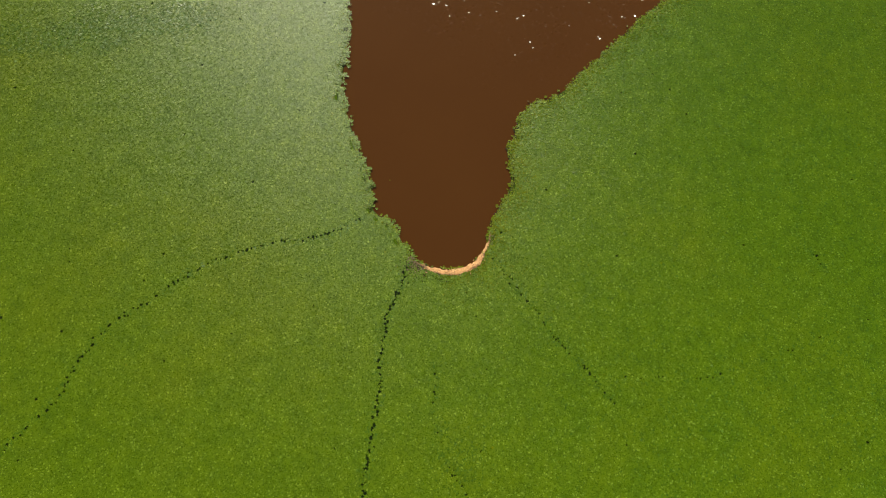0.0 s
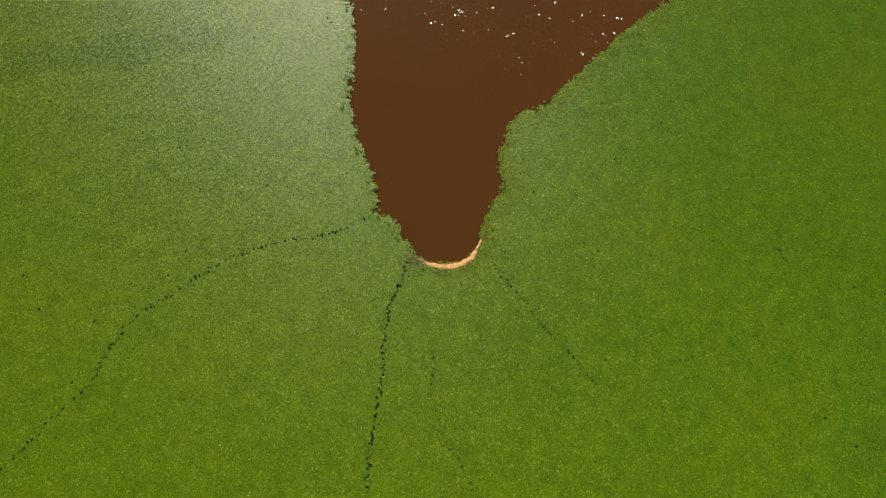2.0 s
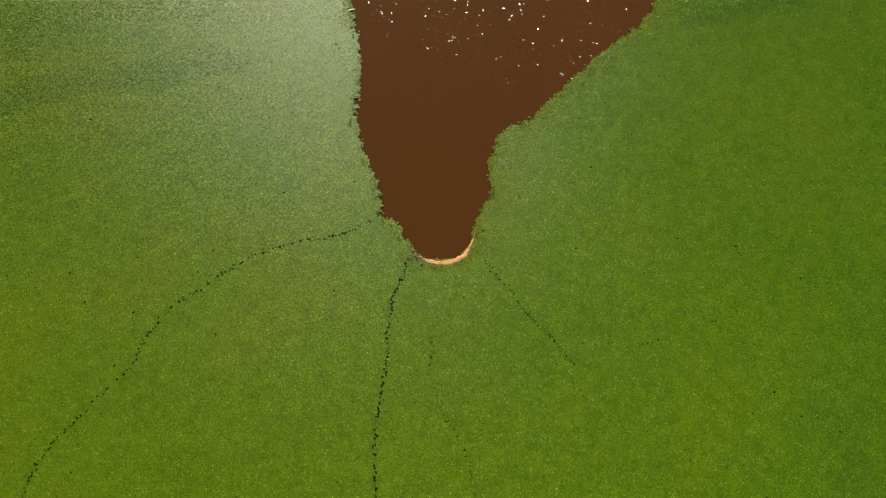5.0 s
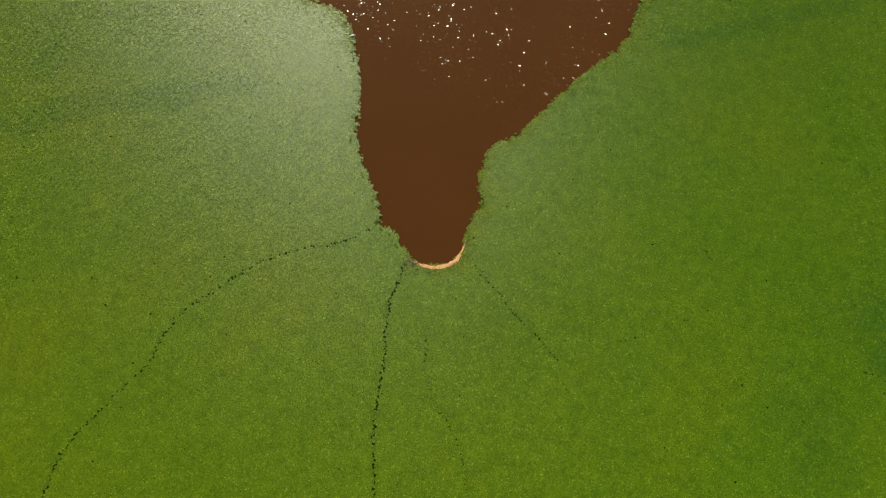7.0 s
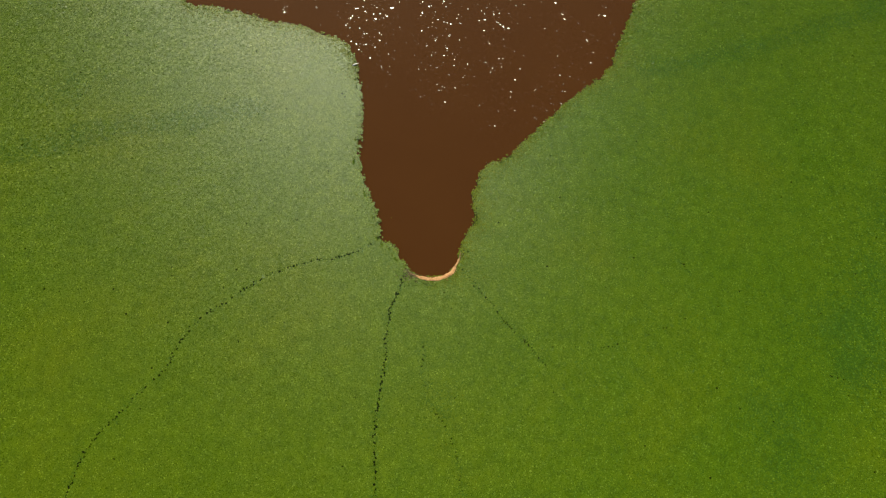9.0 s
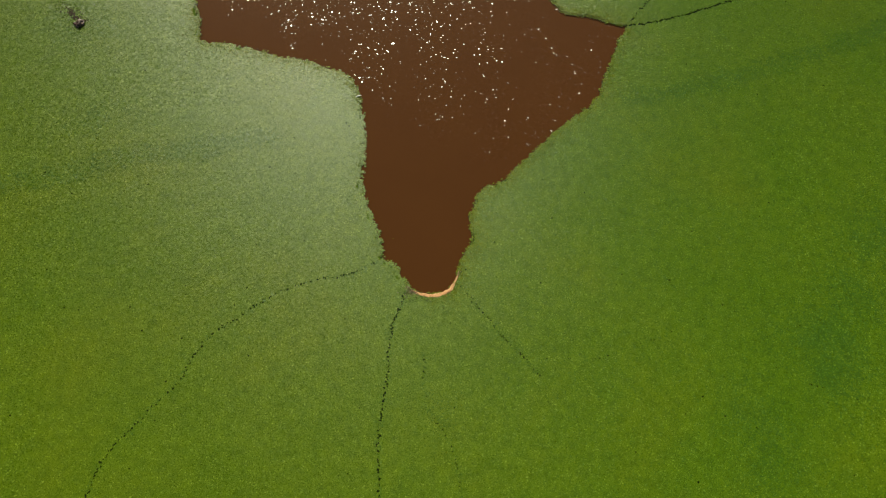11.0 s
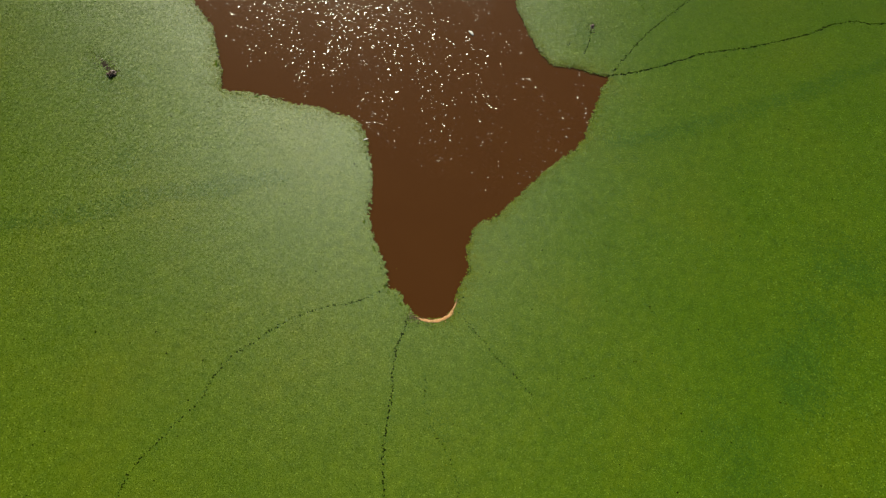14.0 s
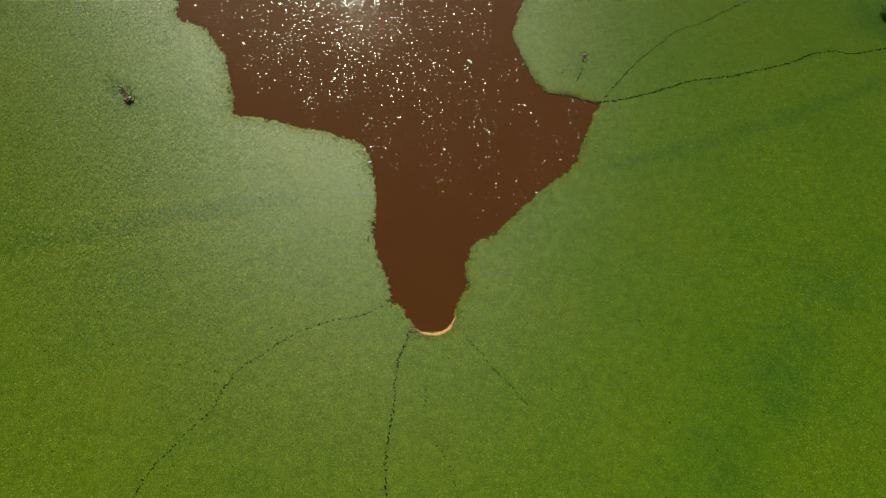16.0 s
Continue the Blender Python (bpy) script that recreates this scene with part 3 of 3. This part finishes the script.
bank = beach()
clod_mesh = None
for k in range(45):
    i = int(rng.integers(2, len(SAND_LINE) - 1))
    x, y = SAND_LINE[i] + rng.normal(0, 0.85, 2) * SAND_HALF[i]
    if clod_mesh is None:
        clod = part("clod", lump((0.11, 0.09, 0.05), 2.0, 0.4, 1), SAND, bank)
        clod_mesh = clod.data
    else:
        clod = new("clod", clod_mesh)
        clod.parent = bank
    lift = min(max(float(sample(SHORE, np.array([x]), np.array([y]), 0.6)[0]) / MAT_SLOPE, 0), 1)
    clod.matrix_basis = pose(x, y, 0.08 + MAT_TOP * lift, 0, 0, rng.uniform(0, 360)) @ Matrix.Scale(rng.uniform(0.5, 1.4), 4)

# withered stems round the beach
n = 1250
pick = rng.integers(0, len(SAND_LINE), n)
gone = np.where(rng.random(n) < 0.72, 0, 1)
sx = np.where(gone == 0, -3.6 + rng.normal(0, 1.0, n), SAND_LINE[pick, 0] + rng.normal(0, 0.3, n))
sy = np.where(gone == 0, 17.8 + rng.normal(0, 0.7, n), SAND_LINE[pick, 1] - SAND_HALF[pick] - 0.1 + rng.normal(0, 0.25, n))
dry = sample(SHORE, sx, sy, 0.6) > 0.05
sx, sy, n = sx[dry], sy[dry], int(dry.sum())
leaf_cloud("dead_stems", sx, sy, 0.14 + rng.uniform(0, 0.16, n), rng.uniform(0.06, 0.17, n), 0.5, DEAD, "brown withered stems beside the sand", "dead plants")


# ---------------------------------------------------------------- single plants along the shore
def leaf_blade(length, width, lift):
    """A spoon-shaped leaf on a short stalk."""
    bm = bmesh.new()
    left, mid, right = [], [], []
    for t, w in ((0.0, 0.10), (0.25, 0.12), (0.45, 0.75), (0.68, 1.0), (0.88, 0.66), (1.0, 0.08)):
        x, z = t * length, lift * math.sin(t * 1.9)
        left.append(bm.verts.new((x, width * w * 0.5, z + 0.12 * width * w)))
        mid.append(bm.verts.new((x, 0, z)))
        right.append(bm.verts.new((x, -width * w * 0.5, z + 0.12 * width * w)))
    for i in range(5):
        bm.faces.new((mid[i], mid[i + 1], left[i + 1], left[i])).smooth = True
        bm.faces.new((right[i], right[i + 1], mid[i + 1], mid[i])).smooth = True
    return bm


def water_plant(length, leaves, material, label):
    """A floating rosette."""
    base = empty("water_plant", (0, 0, 0), label, "aquatic plant", "plants along the shore")
    core = bmesh.new()
    bmesh.ops.create_cone(core, cap_ends=True, segments=7, radius1=0.05, radius2=0.03, depth=0.12)
    bmesh.ops.translate(core, verts=core.verts, vec=(0, 0, 0.05))
    part("crown", core, material, base)
    blade = None
    for k in range(leaves):
        if blade is None:
            leaf = part("leaf", leaf_blade(length, length * 0.55, length * 0.08), material, base)
            blade = leaf.data
        else:
            leaf = new("leaf", blade)
            leaf.parent = base
        leaf.matrix_basis = pose(0, 0, 0.05, 0, -6 + 12 * (k % 2), k * 360 / leaves + 11 * (k % 3)) @ Matrix.Scale(1 - 0.2 * (k % 2), 4)
    return base


KINDS = [water_plant(0.27, 8, LEAF, "bright green floating plant at the water's edge"),
         water_plant(0.23, 7, LEAF_RIM, "olive green young floating plant at the water's edge")]
spots = []
for (ax, ay), (bx, by) in zip(LAKE, np.roll(LAKE, -1, 0)):
    normal = np.array((by - ay, ax - bx))
    normal /= np.linalg.norm(normal) + 1e-9
    if ax < 0 and 22 < ay < 74 and ax > -20:
        spots += [(ax, ay, normal, 0.6), (0.5 * (ax + bx), 0.5 * (ay + by), normal, 0.35)]
    elif ax > 5 and 22.5 < ay < 62:
        spots += [(ax, ay, normal, 0.6)]
    elif -3 < ax < 5.6 and ay < 20.5:
        spots += [(ax, ay, normal, 0.45), (0.5 * (ax + bx), 0.5 * (ay + by), normal, 0.45)]
used = [False, False]
for ax, ay, normal, chance in spots:
    if rng.random() > chance:
        continue
    kind = 0 if (ax < 0 and rng.random() < 0.75) else 1
    off = rng.normal(0.0, 0.14)
    at = pose(ax + normal[0] * off + rng.normal(0, 0.12), ay + normal[1] * off + rng.normal(0, 0.12), 0.01, 0, 0, rng.uniform(0, 360))
    ob = copy_thing(KINDS[kind], at) if used[kind] else KINDS[kind]
    used[kind] = True
    ob.matrix_basis = Matrix.Translation(at.translation) @ pose(0, 0, 0, -9) @ at.to_3x3().to_4x4() @ Matrix.Scale(rng.uniform(0.7, 1.25), 4)     # turned a little to the sun

stray = copy_thing(KINDS[1], pose(-7.2, 29.8, 0.01, 0, 0, 40))       # a torn-off plant adrift
stray.matrix_basis = pose(-7.2, 29.8, 0.01, 0, 0, 40) @ Matrix.Scale(0.45, 4)
tagged(stray, "small torn-off plant adrift on the brown water")

# ---------------------------------------------------------------- brown lumps built as mounds, driftwood shapes, shrub
def mound(at, radii, turn, seed, label):
    """An unclear brown lump, built as wet mud with slumped clods at its foot."""
    base = thing("brown_lump", lump(radii, seed, 0.45, 4), MUD, label, "mound")
    base.matrix_basis = pose(*at, 0, 0, turn)
    heap = random.Random(seed)
    for k in range(6):
        a, size = heap.uniform(0, math.tau), heap.uniform(0.22, 0.42)
        # every second clod is pale, a painted highlight
        clod = part("clod", lump([r * size for r in radii], seed + k, 0.45, 2), MUD_HIGHLIGHT if k % 2 else MUD, base, "pale clod with the highlight in its colour" if k % 2 else "")
        clod.matrix_basis = pose(radii[0] * 0.8 * math.cos(a), radii[1] * 0.8 * math.sin(a), radii[2] * heap.uniform(0.0, 0.5), 0, 0, heap.uniform(0, 360))
    return base


mound((-85.3, 89.4, 0.25), (1.35, 0.95, 0.75), 35, 3.0, "unclear brown lump among the floating plants, built as a mud mound")
mound((47.8, 104.3, 0.22), (0.6, 0.5, 0.4), 60, 9.0, "small grey-brown lump in trampled plants, built as a mud mound")
for x, y, rx, ry, turn, seed in ((-87.9, 92.6, 4.6, 1.5, -46, 5.0), (47.6, 103.4, 1.5, 0.8, 70, 8.0)):
    ob = thing("churned_mud", lump((rx, ry, 0.16), seed, 0.35), MUD_THIN, "thin brown mud churned up between the plants", "mud", "stuff")
    ob.matrix_basis = pose(x, y, 0.115, 0, 0, turn)


def driftwood(at, turn, length, radius, label):
    bm = bmesh.new()
    rings = []
    for k in range(9):
        t = k / 8
        r = radius * (0.25 + 1.1 * math.sin(math.pi * min(0.97, 0.12 + t * 0.85)))
        bend = 0.12 * length * math.sin(t * 2.6)
        rings.append([bm.verts.new(((t - 0.5) * length, bend + r * math.cos(a), 0.25 * radius + 0.45 * r * math.sin(a) * (0.9 + 0.2 * math.sin(3 * a + k)))) for a in [i * math.tau / 9 for i in range(9)]])
    for p, q in zip(rings, rings[1:]):
        for i in range(9):
            bm.faces.new((p[i], p[(i + 1) % 9], q[(i + 1) % 9], q[i])).smooth = True
    bm.faces.new(rings[0][::-1])
    bm.faces.new(rings[-1])
    ob = thing("driftwood", bm, PALE, label, "driftwood")
    ob.matrix_basis = pose(*at, 0, 0, turn)
    return ob


# an unclear white object on the water, given the driftwood shape as a stand-in
driftwood((13.0, 102.4, 0.02), -62, 2.1, 0.36, "unclear white object on the water, shaped as driftwood")
driftwood((-15.5, 66.0, 0.30), 15, 1.4, 0.13, "thin bleached branch lying on the edge of the plants")


def shrub(at, reach):
    base = empty("shrub", at, "dark green leafy shrub rising from the marsh", "shrub")
    for k in range(6):
        bm = bmesh.new()
        bmesh.ops.create_cone(bm, cap_ends=True, segments=7, radius1=0.07, radius2=0.02, depth=1.8)
        bmesh.ops.translate(bm, verts=bm.verts, vec=(0, 0, 0.9))
        stem = part("stem", bm, DEAD, base)
        stem.matrix_basis = pose(0, 0, 0, 28, 0, k * 60)
    m = 1500
    u, v, w = rng.uniform(0, math.tau, m), rng.uniform(-0.2, 1, m), rng.uniform(0.55, 1, m) * (0.75 + 0.5 * rng.random(m))
    cx, cy = reach * w * np.cos(u) * np.sqrt(1 - v * v), reach * w * np.sin(u) * np.sqrt(1 - v * v)
    crown = leaf_cloud("crown", cx, cy, 0.7 + 1.5 * w * v, rng.uniform(0.2, 0.42, m), 0.7, LEAF_DARK, "", "")
    del crown["kind"]
    crown.parent = base
    return base


shrub((145.0, 119.0, 0.0), 2.2)
shrub((147.5, 121.5, 0.0), 2.6)
